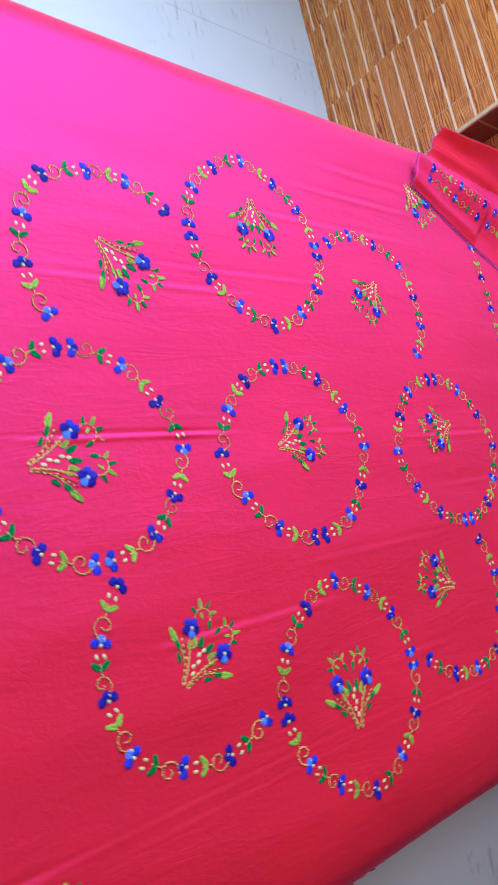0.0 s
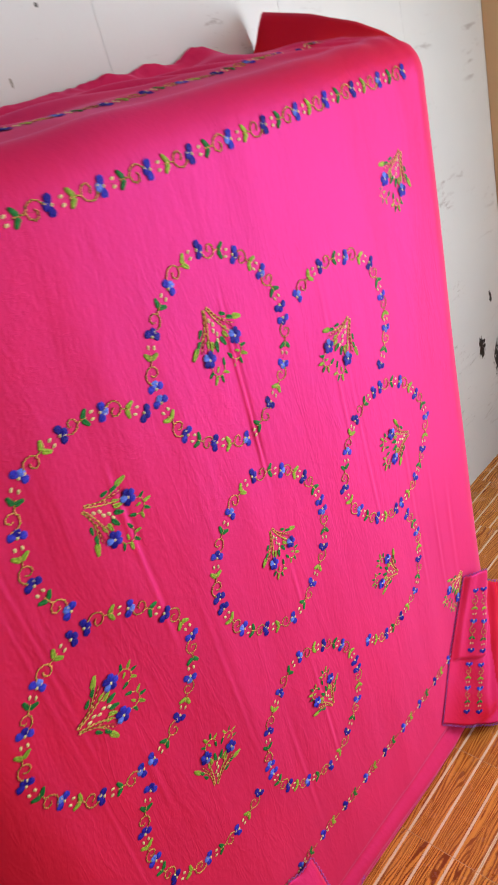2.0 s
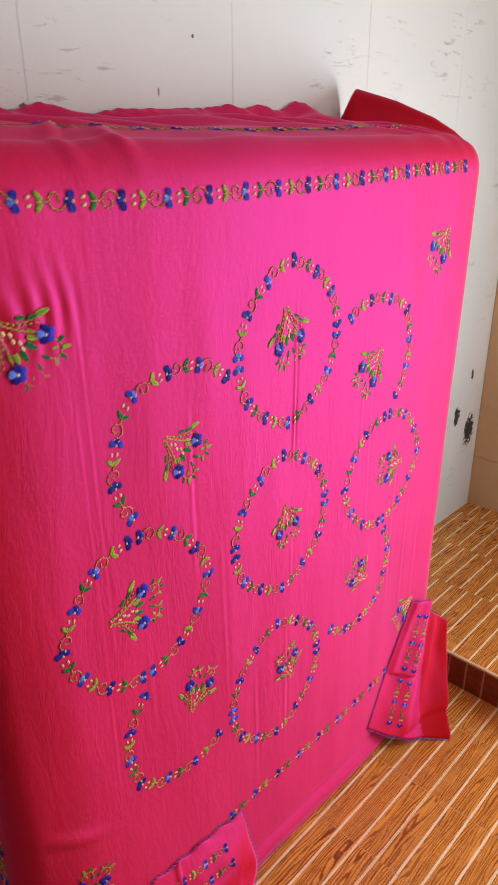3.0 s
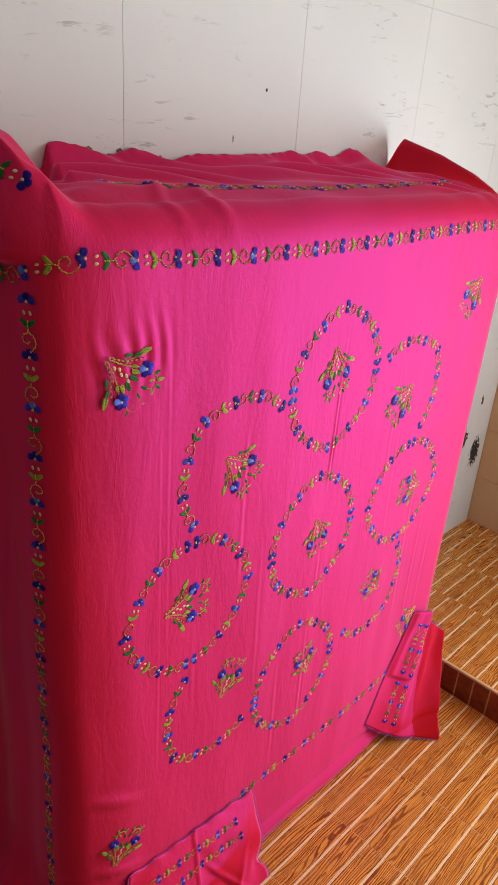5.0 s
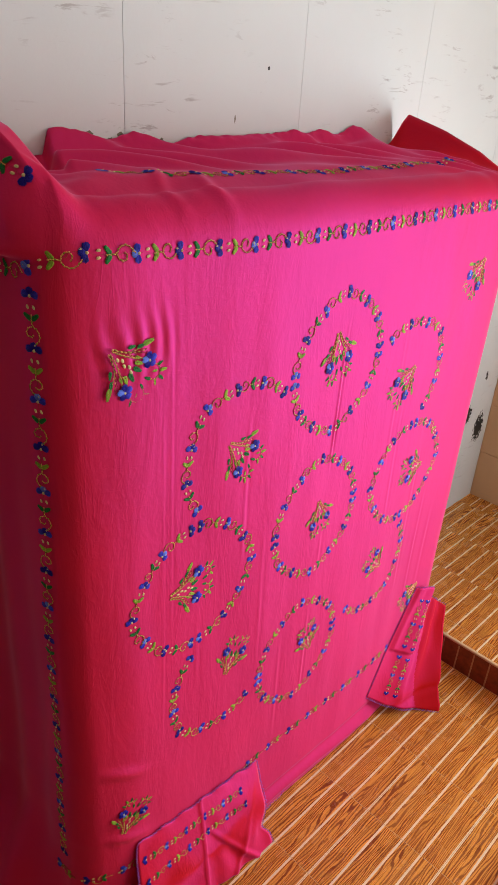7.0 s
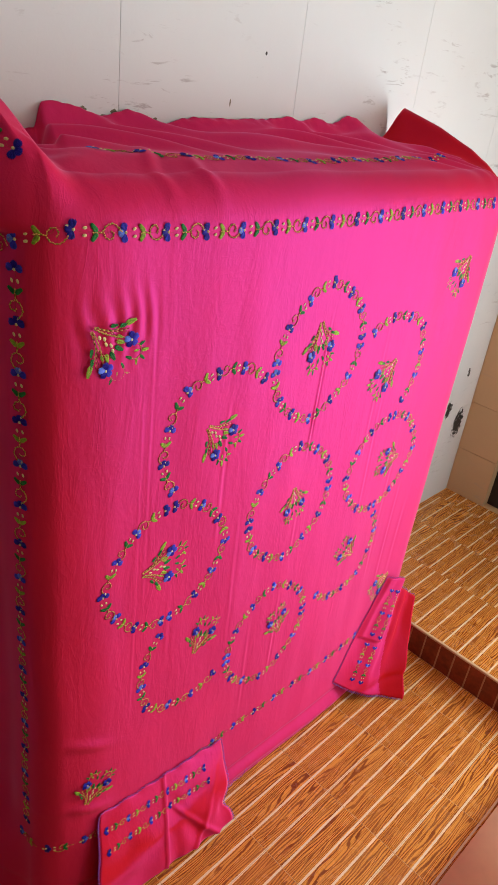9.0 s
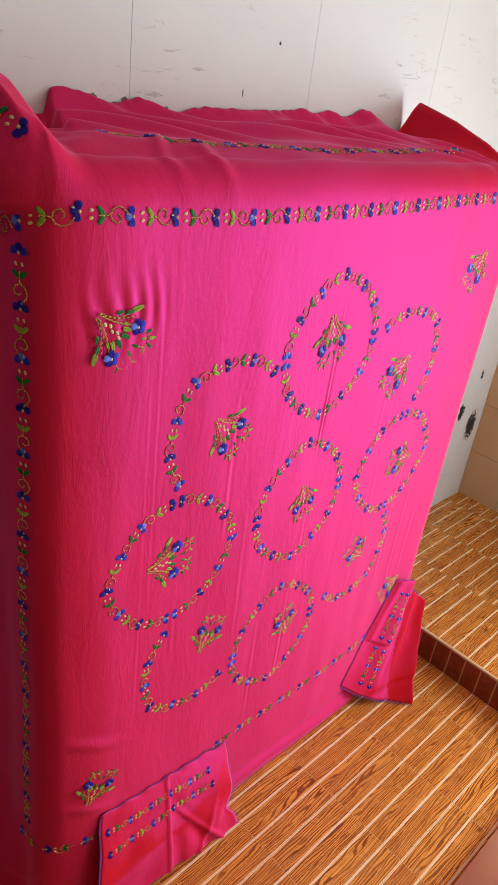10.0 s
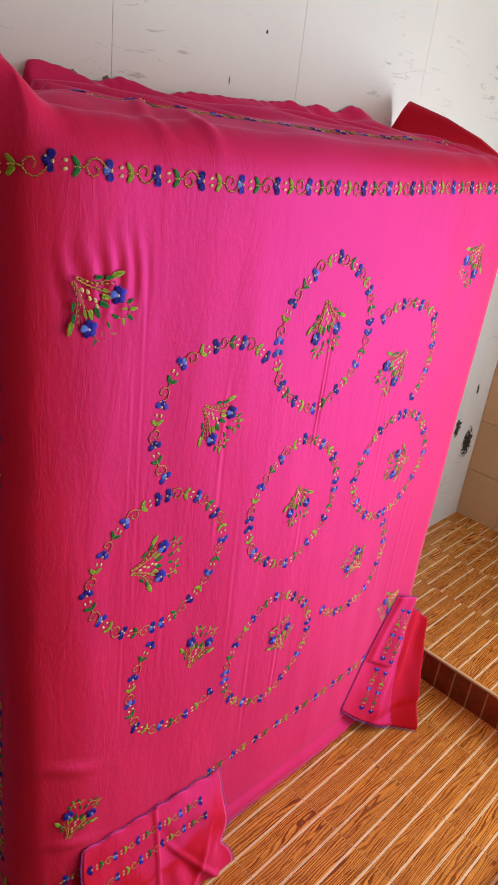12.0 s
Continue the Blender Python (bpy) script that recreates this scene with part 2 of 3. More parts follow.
def tube(bm, points, radius, sides=4, mat=0):
    """A thin cord through the points."""
    points = [Vector(p) for p in points]
    rings = []
    for i, p in enumerate(points):
        way = (points[min(i + 1, len(points) - 1)] - points[max(i - 1, 0)]).normalized()
        a = way.cross(Vector((0, 0, 1)) if abs(way.z) < 0.9 else Vector((1, 0, 0))).normalized()
        b = way.cross(a)
        r = radius if 0 < i < len(points) - 1 else radius * 0.4
        rings.append([bm.verts.new(p + r * (math.cos(6.2832 * k / sides) * a + math.sin(6.2832 * k / sides) * b)) for k in range(sides)])
    for a, b in zip(rings, rings[1:]):
        for k in range(sides):
            bm.faces.new((a[k], a[(k + 1) % sides], b[(k + 1) % sides], b[k])).material_index = mat


def step(a, b, v):
    t = min(1.0, max(0.0, (v - a) / (b - a)))
    return t * t * (3 - 2 * t)


def bump_at(v, c, w):
    return math.exp(-((v - c) / w) ** 2)


def rough(x, y, z, s):
    return noise.noise(Vector((x * s, y * s, z * s)))


# ---- the room ----
WALL_Y, RIGHT_X, STEP_X, PLAT_Z = 1.42, 2.39, 1.262, 0.136
LEFT_X, FRONT_Y, CEIL_Z = -3.2, -2.25, 2.95
JOINTS = (-2.88, -2.29, -1.70, -1.112, -0.522, 0.067, 0.654, 1.246, 1.838, RIGHT_X)


def structure(name, bm, material, label, category, smooth=False):
    ob = new(name, mesh_of(name, bm, material, smooth))
    return tagged(ob, label, category, kind="structure")


floor = structure("floor", box(bmesh.new(), (LEFT_X - 0.1, FRONT_Y - 0.1, -0.12), (STEP_X + 0.01, WALL_Y + 0.1, -0.0005)), M_GROUT,
                  "brown floor of glazed oak-pattern tiles with pale lines", "floor")
platform = structure("floor_step", box(bmesh.new(), (STEP_X + 0.008, FRONT_Y - 0.1, -0.12), (RIGHT_X + 0.1, WALL_Y + 0.1, PLAT_Z - 0.0005)), M_GROUT,
                     "raised floor step of glazed oak-pattern tiles", "floor step")
wall_north = structure("wall_north", box(bmesh.new(), (LEFT_X - 0.1, WALL_Y + 0.008, -0.1), (RIGHT_X + 0.1, WALL_Y + 0.16, CEIL_Z)), M_CREAM_WALL,
                       "white painted board wall with dark joints and scuffs", "wall")
# out of view; its dark colour keeps the sheet's side in shade
structure("wall_west", box(bmesh.new(), (LEFT_X - 0.15, FRONT_Y - 0.1, -0.1), (LEFT_X, WALL_Y + 0.1, CEIL_Z)), M_ROOM, "unseen plain wall, dark brown to cut bounce light", "wall")
ceiling = structure("ceiling", box(bmesh.new(), (LEFT_X - 0.15, FRONT_Y - 0.15, CEIL_Z), (RIGHT_X + 0.15, WALL_Y + 0.16, CEIL_Z + 0.1)), M_CEIL, "plain white painted ceiling", "ceiling")

# wall with the open door behind the camera
bm = bmesh.new()
for lo, hi in (((LEFT_X, 0), (0.85, CEIL_Z)), ((2.2, 0), (RIGHT_X, CEIL_Z)), ((0.85, 2.42), (2.2, CEIL_Z))):
    box(bm, (lo[0], FRONT_Y - 0.14, lo[1] - 0.1 * (lo[1] == 0)), (hi[0], FRONT_Y, hi[1]))
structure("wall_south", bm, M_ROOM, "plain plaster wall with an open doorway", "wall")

# east wall: cream return beside the corner, dark doorway, daylight doorway
bm = bmesh.new()
for y0, y1, z0, z1 in ((1.19, WALL_Y + 0.008, -0.1, CEIL_Z), (-0.10, 1.19, 2.2, CEIL_Z), (-1.35, -0.10, 2.5, CEIL_Z), (FRONT_Y, -1.35, -0.1, CEIL_Z), (-0.14, -0.10, 0.0, 2.5)):
    box(bm, (RIGHT_X, y0, z0), (RIGHT_X + 0.12, y1, z1), 0.004)
wall_east = structure("wall_east", bm, M_CREAM_WALL, "cream painted wall beside a dark doorway", "wall")
door = structure("door_1", box(bmesh.new(), (RIGHT_X + 0.05, -0.10, PLAT_Z), (RIGHT_X + 0.09, 1.19, 2.2), 0.004), M_DARK, "dark stained closed door in the cream wall", "door")
# added low wall, out of view: keeps side daylight off the lower north-east corner
structure("wall_stub", box(bmesh.new(), (2.03, -0.099, PLAT_Z - 0.01), (RIGHT_X - 0.001, -0.02, 1.02), 0.006), M_CREAM_WALL, "unseen low cream wall added to shade the corner", "wall")
# cream ledge on the near side of the floor
ledge = thing("floor_ledge", (0.7, 0.0, 0.0), "low smooth cream cement ledge on the tiled floor", "ledge")
part("ledge_block", box(bmesh.new(), (0.35, -0.9, 0.0), (STEP_X - 0.02, 0.275, 0.06), 0.012), M_LEDGE, ledge)

# ---- the mattress under the sheet ----
XL, XR, YF, ZT = -0.425, 1.170, 0.942, 1.92
core = thing("standing_mattress", (0.35, 1.2, 0.0), "upright mattress wholly covered by a pink sheet", "mattress")
part("mattress_body", box(bmesh.new(), (XL + 0.03, YF + 0.03, 0.0), (XR - 0.03, WALL_Y - 0.02, ZT - 0.035), 0.03), M_CORE, core)

# ---- the sheet ----
CREASES = ((0.352, 1.20, 1.66, 0.0036, 0.0060), (0.350, 0.86, 1.10, 0.0045, 0.0030), (0.333, 0.40, 0.80, 0.0045, 0.0026), (0.045, 1.05, 1.52, 0.005, 0.0028), (-0.178, 0.95, 1.76, 0.003, 0.0011),
           (-0.200, 0.60, 1.60, 0.003, 0.0009), (0.62, 1.1, 1.6, 0.005, 0.0020), (0.66, 0.9, 1.4, 0.005, 0.0016), (0.81, 0.55, 1.2, 0.006, 0.0020),
           (0.90, 0.45, 1.0, 0.006, 0.0022), (0.22, 0.3, 0.8, 0.005, 0.0014), (0.12, 0.7, 1.2, 0.005, 0.0012), (0.97, 0.45, 0.9, 0.008, 0.0026), (-0.10, 0.72, 1.08, 0.006, 0.0016))


def face_y(x, z):
    """How far back the hanging front of the sheet lies."""
    y = YF + 0.008 * math.sin((z - 0.2) * 1.8) * step(0, 0.5, z)
    y += 0.010 * rough(x, 0, z * 0.45, 2.3) + 0.0022 * rough(x, 3, z * 0.25, 11)
    for c, z0, z1, w, d in CREASES:
        cx = c + 0.006 * math.sin(z * 3.1 + c * 9)
        y -= 0.62 * d * (bump_at(x, cx, w) - 0.7 * bump_at(x, cx + 2.1 * w, w)) * step(z0, z0 + 0.15, z) * (1 - step(z1 - 0.15, z1, z)) * (0.65 + 0.5 * rough(c * 7, 1, z, 6))
    # the cloth bows back towards the shaded corner
    y += 0.020 * (max(0.0, XL + 0.175 - x) / 0.12) ** 2
    # pleats below the top corner, sagging lines near the foot
    k = bump_at(z, 1.70, 0.055) * step(-0.36, -0.32, x) * (1 - step(-0.20, -0.15, x))
    y -= 0.0018 * k * math.sin(x * 190 + 24 * (z - 1.7) + 4 * rough(x, 2, z, 9))
    k = bump_at(x, -0.32, 0.06)
    y -= 0.006 * k * (bump_at(z, 0.66 - 0.5 * (x + 0.36), 0.018) + bump_at(z, 0.42 - 0.4 * (x + 0.36), 0.015))
    # slack cloth where the hem meets the floor
    y -= 0.009 * bump_at(z, 0.035 + 0.01 * math.sin(x * 5), 0.022) - 0.006 * bump_at(z, 0.085, 0.012)
    return y - 0.010 * (1 - step(0.0, 0.30, z))


def crest(side, y):
    """Height of the cloth along the top of a side, where it stands up towards the wall."""
    if side < 0:
        return 1.985 + 0.42 * (min(y, 1.16) - 0.966) - 0.060 * (1 - step(0.93, 0.985, y)) - 0.005 * step(1.2, 1.4, y)
    marks = ((0.90, 1.86), (0.967, 1.885), (1.041, 1.942), (1.103, 1.975), (1.226, 2.019), (1.372, 2.057), (1.392, 2.03), (1.43, 1.955))
    for (ya, za), (yb, zb) in zip(marks, marks[1:]):
        if y <= yb:
            return za + (zb - za) * (y - ya) / (yb - ya)
    return 1.95


def top_z(x, y):
    """Height of the cloth over the top."""
    z = 1.930 + 0.022 * step(0.99, 1.12, y) + 0.020 * step(1.1, 1.4, y)
    z += 0.006 * rough(x + 0.6 * y, y, 0, 5) + 0.004 * math.sin(x * 31 + y * 17 + 3 * rough(x, y, 0, 3)) * step(1.05, 1.3, y)
    z += 0.007 * bump_at(x - 0.55 * (y - 1.0), -0.15, 0.018) * bump_at(y, 1.08, 0.09)
    z += max(0.0, crest(-1, y) - 1.955) * (1 - step(XL + 0.03, XL + 0.125, x)) * step(0.98, 1.06, y)
    z += 0.0028 * math.sin((x - 0.9 * (y - 1.0)) * 47 + 3 * rough(x, y, 1, 4)) * (1 - step(-0.2, 0.05, x)) * bump_at(y, 1.06, 0.07)
    z += 0.008 * bump_at(x - 0.35 * (y - 1.03), -0.03, 0.020) * bump_at(y, 1.03, 0.07)
    # gathers that fan out from both shoulders, and slack folds across the top
    a = math.atan2(y - 0.93, x + 0.42)
    z += 0.0045 * math.sin(a * 13 + 2 * rough(x, y, 4, 3)) * bump_at(math.hypot(x + 0.42, y - 0.93), 0.24, 0.12) * step(0.98, 1.05, y)
    b = math.atan2(y - 0.95, 1.12 - x)
    z += 0.0055 * math.sin(b * 22 + 2 * rough(x, y, 6, 3)) * bump_at(math.hypot(1.12 - x, y - 0.95), 0.26, 0.13) * step(0.99, 1.06, y)
    z += 0.0120 * math.sin((x + 1.5 * (y - 1.2)) * 30 + 4 * rough(x, y, 2, 2.5)) * step(1.08, 1.22, y) * (0.5 + rough(x, 2, y, 2))
    z -= 0.046 * (1 - step(-0.152 - 0.35 * (1.4 - y), -0.132 - 0.35 * (1.4 - y), x)) * step(1.16, 1.32, y)
    z += 0.004 * rough(x, y, 9, 45) * step(1.37, 1.41, y)
    z += 0.026 * step(1.36, 1.415, y) * (0.75 + 0.8 * rough(x, 5, 0, 5.5))
    z += 0.024 * bump_at(x, 0.905, 0.055) * step(1.25, 1.4, y) - 0.020 * bump_at(x, 1.06, 0.06) * step(1.2, 1.4, y)
    return z


R_TOP = 0.085


def front_point(x, v):
    """The sheet's front and top as one strip: v is the length of cloth from the floor."""
    z0 = 1.845
    if v <= z0:
        return Vector((x, face_y(x, v), v))
    y0 = face_y(x, z0)
    arc = R_TOP * 1.5708
    zt = top_z(x, y0 + R_TOP)
    if v <= z0 + arc:
        a = (v - z0) / R_TOP
        return Vector((x, y0 + R_TOP * (1 - math.cos(a)), z0 + (zt - z0) * math.sin(a)))
    y = y0 + R_TOP + (v - z0 - arc)
    return Vector((x, y, top_z(x, y)))


V_END = 1.845 + R_TOP * 1.5708 + (WALL_Y - 0.006 - YF - R_TOP)
R_SIDES = {-1: 0.055, 1: 0.11}
BOW = math.atan(2 * 0.020 / 0.12)


def side_point(side, d, z):
    """The sheet's side: d is the length of cloth from the front's end, back to the wall."""
    rs = R_SIDES[side]
    edge = XL + rs if side < 0 else XR - rs
    # the shaded corner goes on from the bow of the front
    start = BOW if side < 0 else 0.0
    radius = rs / (1 - math.sin(start))
    arc = radius * (1.5708 - start)
    a = min(start + d / radius, 1.5708)
    y0 = face_y(edge, min(z, 1.845))
    x = edge + side * radius * (math.sin(a) - math.sin(start))
    y = y0 + radius * (math.cos(start) - math.cos(a)) + max(0.0, d - arc)
    y = min(y, WALL_Y - 0.006)
    swell = 0.012 * rough(side * 3, y, z * 0.5, 4) * step(0.0, 0.1, d) + 0.006 * math.sin(y * 42 + z * 2) * step(0.1, 0.25, d) * (1 - step(1.2, 1.8, z))
    x += side * (swell + 0.02 * (1 - step(0.0, 0.35, z)) * step(0.0, 0.1, d))
    if side < 0:
        x -= 0.10 * (1 - step(0.0, 0.42, z)) * step(0.10, 0.30, d)
    # the loose shoulder overhangs, then leans in over the top
    if side > 0:
        x -= 0.05 * step(1.84, 1.95, z)
    else:
        x -= 0.030 * step(1.875, 1.912, z) * step(0.10, 0.20, d) - 0.05 * step(1.90, 2.09, z) * step(0.0, 0.1, d)
    return Vector((x, y, z))


NX, x0, x1, Z0 = 450, XL + R_SIDES[-1], XR - R_SIDES[1], 1.845
D_SIDE, UP = 0.56, 160


def shoulder_point(side, d, f):
    """The cloth of a side above the front's bend: f runs from its foot (0) to the standing crest (1)."""
    edge = x0 if side < 0 else x1
    bend = front_point(edge, Z0 + (V_END - Z0) * f * 13 / 80) - front_point(edge, Z0)
    base, a, w = side_point(side, d, Z0), min(d / 0.10, 1.0) * 1.5708, step(0.0, 0.15, d)
    corner = base + Vector((-side * math.sin(a), math.cos(a), 0)) * bend.y + Vector((0, 0, bend.z))
    p = corner.lerp(side_point(side, d, Z0 + (crest(side, base.y) - Z0) * f), w)
    if side < 0:
        # the slack pouch that hangs over the side, with folds that run down to the corner
        belly = step(0.03, 0.20, f) * (1 - 0.75 * step(0.25, 1.0, f)) * min(1.0, max(0.0, (d - 0.03) / 0.24))
        p.x -= 0.120 * belly
        p.z -= 0.020 * step(0.0, 0.2, f) * (1 - step(0.2, 0.5, f)) * step(0.05, 0.17, d)
        for c, deep in ((0.115, 0.012), (0.19, 0.009), (0.27, 0.010)):
            p.x += deep * bump_at(d, c + 0.10 * (f - 0.5), 0.020) * step(0.12, 0.4, f)
    return p


sheet = thing("bed_sheet", (0.35, 0.94, 0.0), "bright pink satin bed sheet with embroidered blue flowers, draped upright", "bed sheet")
bm = bmesh.new()
xs = [x0 + (x1 - x0) * i / NX for i in range(NX + 1)]
ds = [D_SIDE * i / 90 for i in range(91)]
rows = []
for k in range(226):
    z = Z0 * k / 225
    rows.append([side_point(-1, d, z) for d in ds[:0:-1]] + [front_point(x, z) for x in xs] + [side_point(1, d, z) for d in ds[1:]])
grid(bm, rows)
grid(bm, [[front_point(x, Z0 + (V_END - Z0) * k / UP) for x in xs] for k in range(UP + 1)])
for side in (-1, 1):
    edge = x0 if side < 0 else x1
    y0 = face_y(edge, Z0)
    made = grid(bm, [[shoulder_point(side, d, k / 26) for d in ds] for k in range(27)])
    # the cloth between the standing crest and the top, reverse side up at the far shoulder
    seam = [front_point(edge, Z0 + (V_END - Z0) * k / UP) for k in range(UP + 1)]
    strips = []
    for v in made[-1]:
        y = max(v.co.y, y0 + 0.02)
        if y < y0 + R_TOP:
            inner = front_point(edge, Z0 + max(1.0, math.acos(max(-1, min(1, 1 - (y - y0) / R_TOP)))) * R_TOP)
        else:
            inner = Vector((edge, y, top_z(edge, y)))
        inner = min(seam, key=lambda q: (q - inner).length)
        sag = -0.012 * step(1.0, 1.15, y) * (side > 0)
        strips.append([v.co.lerp(inner, s) + Vector((0, 0, sag * math.sin(3.1416 * s))) for s in (0, 0.15, 0.3, 0.45, 0.6, 0.75, 0.9, 1.0)])
    grid(bm, [list(r) for r in zip(*strips)], 1 if side > 0 else 0)
bmesh.ops.remove_doubles(bm, verts=bm.verts[:], dist=0.0006)
bmesh.ops.dissolve_degenerate(bm, dist=0.0005, edges=bm.edges[:])
bmesh.ops.recalc_face_normals(bm, faces=bm.faces[:])
cloth = part("cloth", bm, [M_SHEET, M_REVERSE], sheet)
thick = cloth.modifiers.new("thickness", "SOLIDIFY")
thick.thickness, thick.offset = 0.0012, 0.0

# ---- embroidery ----


def frame_on(point, along, out):
    """A pose on cloth: x along the line of stitches, z out of the cloth."""
    z = out.normalized()
    x = (along - z * along.dot(z)).normalized()
    y = z.cross(x)
    m = Matrix((x, y, z)).transposed().to_4x4()
    m.translation = point + z * 0.0016
    return m


def petal(bm, angle, length, width, mat, centre=(0, 0), lift=0.0016):
    """A petal with a notched tip: seven satin stitches side by side."""
    for k in range(-3, 4):
        turn = angle + 0.205 * k * width / length
        far = length * (1.0, 1.0, 0.96, 0.84)[abs(k)]
        leaf(bm, centre[0], centre[1], turn, far, width * 0.30, mat, lift + 0.0003 * (k % 2))


def knot(bm, x, y, r, mat=0, long=1.0, angle=0.0, h=0.0022):
    """A small raised stitch."""
    c, s = math.cos(angle), math.sin(angle)
    ring = []
    for k in range(7):
        u, w = r * long * math.cos(k * 0.8976), r * math.sin(k * 0.8976)
        ring.append(bm.verts.new((x + c * u - s * w, y + s * u + c * w, 0.0)))
    tip = bm.verts.new((x, y, h))
    for k in range(7):
        bm.faces.new((ring[k], ring[(k + 1) % 7], tip)).material_index = mat


def leaf(bm, x, y, angle, length, width, mat, lift=0.0018):
    """One raised, pointed stitch."""
    c, s = math.cos(angle), math.sin(angle)
    shape = [(0, 0), (0.25, 0.36), (0.55, 0.5), (0.82, 0.38), (1, 0), (0.82, -0.38), (0.55, -0.5), (0.25, -0.36)]
    ring = [bm.verts.new((x + c * u * length - s * w * width, y + s * u * length + c * w * width, 0.0)) for u, w in shape]
    a, b = [bm.verts.new((x + c * u * length, y + s * u * length, lift)) for u in (0.28, 0.70)]
    for f in ((ring[0], ring[1], a), (ring[1], ring[2], b), (ring[1], b, a), (ring[2], ring[3], b), (ring[3], ring[4], b),
              (ring[4], ring[5], b), (ring[5], ring[6], b), (ring[6], ring[7], b), (ring[7], a, b), (ring[7], ring[0], a)):
        bm.faces.new(f).material_index = mat


def full_leaf(bm, x, y, angle, length, width, lift):
    """A leaf of slanting stitches on both sides of its rib."""
    c, s = math.cos(angle), math.sin(angle)
    for k in range(5):
        u = length * (0.02 + 0.15 * k)
        for side in (-1, 1):
            leaf(bm, x + c * u, y + s * u, angle + side * 0.48 * (1 - k * 0.16), length * (0.42, 0.46, 0.44, 0.40, 0.36)[k], width * 0.42, 0, lift)


def flower_mesh(kind):
    """Three petals behind a cream eye (border), or five round it (bouquet)."""
    bm = bmesh.new()
    mats = [M_BLUE, M_MID, M_LIGHT, M_CREAM]
    if kind == "bouquet":
        for k in range(5):
            petal(bm, 1.2566 * k + 0.3, 0.0145, 0.0110, (0, 1, 1, 0, 2)[k])
    else:
        back, sides = {"dark": (0, 0), "mixed": (2, 1), "mid": (0, 1)}[kind]
        petal(bm, 3.1416, 0.0135, 0.0140, back, (-0.001, 0))
        petal(bm, 1.75, 0.0160, 0.0135, sides, (0, 0.001))
        petal(bm, -1.75, 0.0160, 0.0135, sides, (0, -0.001))
    knot(bm, 0.001, 0, 0.0030, 3, h=0.0036)
    return mesh_of("flower", bm, mats)


def leaf_pair_mesh(mat):
    bm = bmesh.new()
    full_leaf(bm, 0, 0, 2.2, 0.0178, 0.0125, 0.0014)
    full_leaf(bm, 0, 0, -2.2, 0.0178, 0.0125, 0.0014)
    return mesh_of("sprig", bm, [mat])


def stitches(bm, points, width, mats, size=0.0034):
    """A line of short stitches, end on end, along a polyline in the cloth; mats are taken in turn."""
    points = [Vector(p[:2]) for p in points]
    left, k = 0.0, 0
    for p, q in zip(points, points[1:]):
        way = q - p
        span, turn = way.length, math.atan2(way.y, way.x)
        while left < span:
            a = p + way * (left / span)
            leaf(bm, a.x, a.y, turn + (0.16 if k % 2 else -0.16), size * 1.18, width, mats[k % len(mats)], 0.0011)
            left, k = left + size, k + 1
        left -= span


def bowed(marks, steps=5):
    """A smooth line through the marks."""
    marks = [Vector(m) for m in marks]
    out = []
    for i in range(len(marks) - 1):
        p0, p1, p2, p3 = marks[max(0, i - 1)], marks[i], marks[i + 1], marks[min(len(marks) - 1, i + 2)]
        for k in range(steps):
            t = k / steps
            out.append(0.5 * (2 * p1 + (p2 - p0) * t + (2 * p0 - 5 * p1 + 4 * p2 - p3) * t * t + (3 * p1 - 3 * p2 + p3 - p0) * t ** 3))
    return out + [marks[-1]]


def tendril_mesh(flip):
    """A curling tendril of gold stitches with brown-red ones beside them."""
    bm = bmesh.new()
    over = [(-0.018, 0.0005), (-0.006, 0.0), (0.001, 0.002), (0.006, 0.0085), (0.015, 0.0125), (0.024, 0.0100), (0.032, 0.0015)]
    curl = [(0.002, 0.001), (0.004, -0.0055), (0.010, -0.0105), (0.016, -0.0092), (0.0185, -0.0035), (0.016, 0.0015)]
    for marks in (over, curl):
        line = bowed([(x, flip * y) for x, y in marks])
        stitches(bm, line, 0.0028, (0, 0, 0, 2))
        stitches(bm, [(p.x + 0.0006, p.y - 0.0011) for p in line], 0.0013, (1,))
    return mesh_of("tendril", bm, [M_GOLD, M_RED, M_LIME])


FLOWERS = {k: flower_mesh(k) for k in ("dark", "mixed", "mid", "bouquet")}
LEAVES = [leaf_pair_mesh(M_GREEN), leaf_pair_mesh(M_LIME)]
TENDRILS = [tendril_mesh(1), tendril_mesh(-1)]
bm = bmesh.new()
knot(bm, 0, 0, 0.0026, 0, 1.6, 0.3)
BEAD = mesh_of("bead", bm, [M_CREAM])


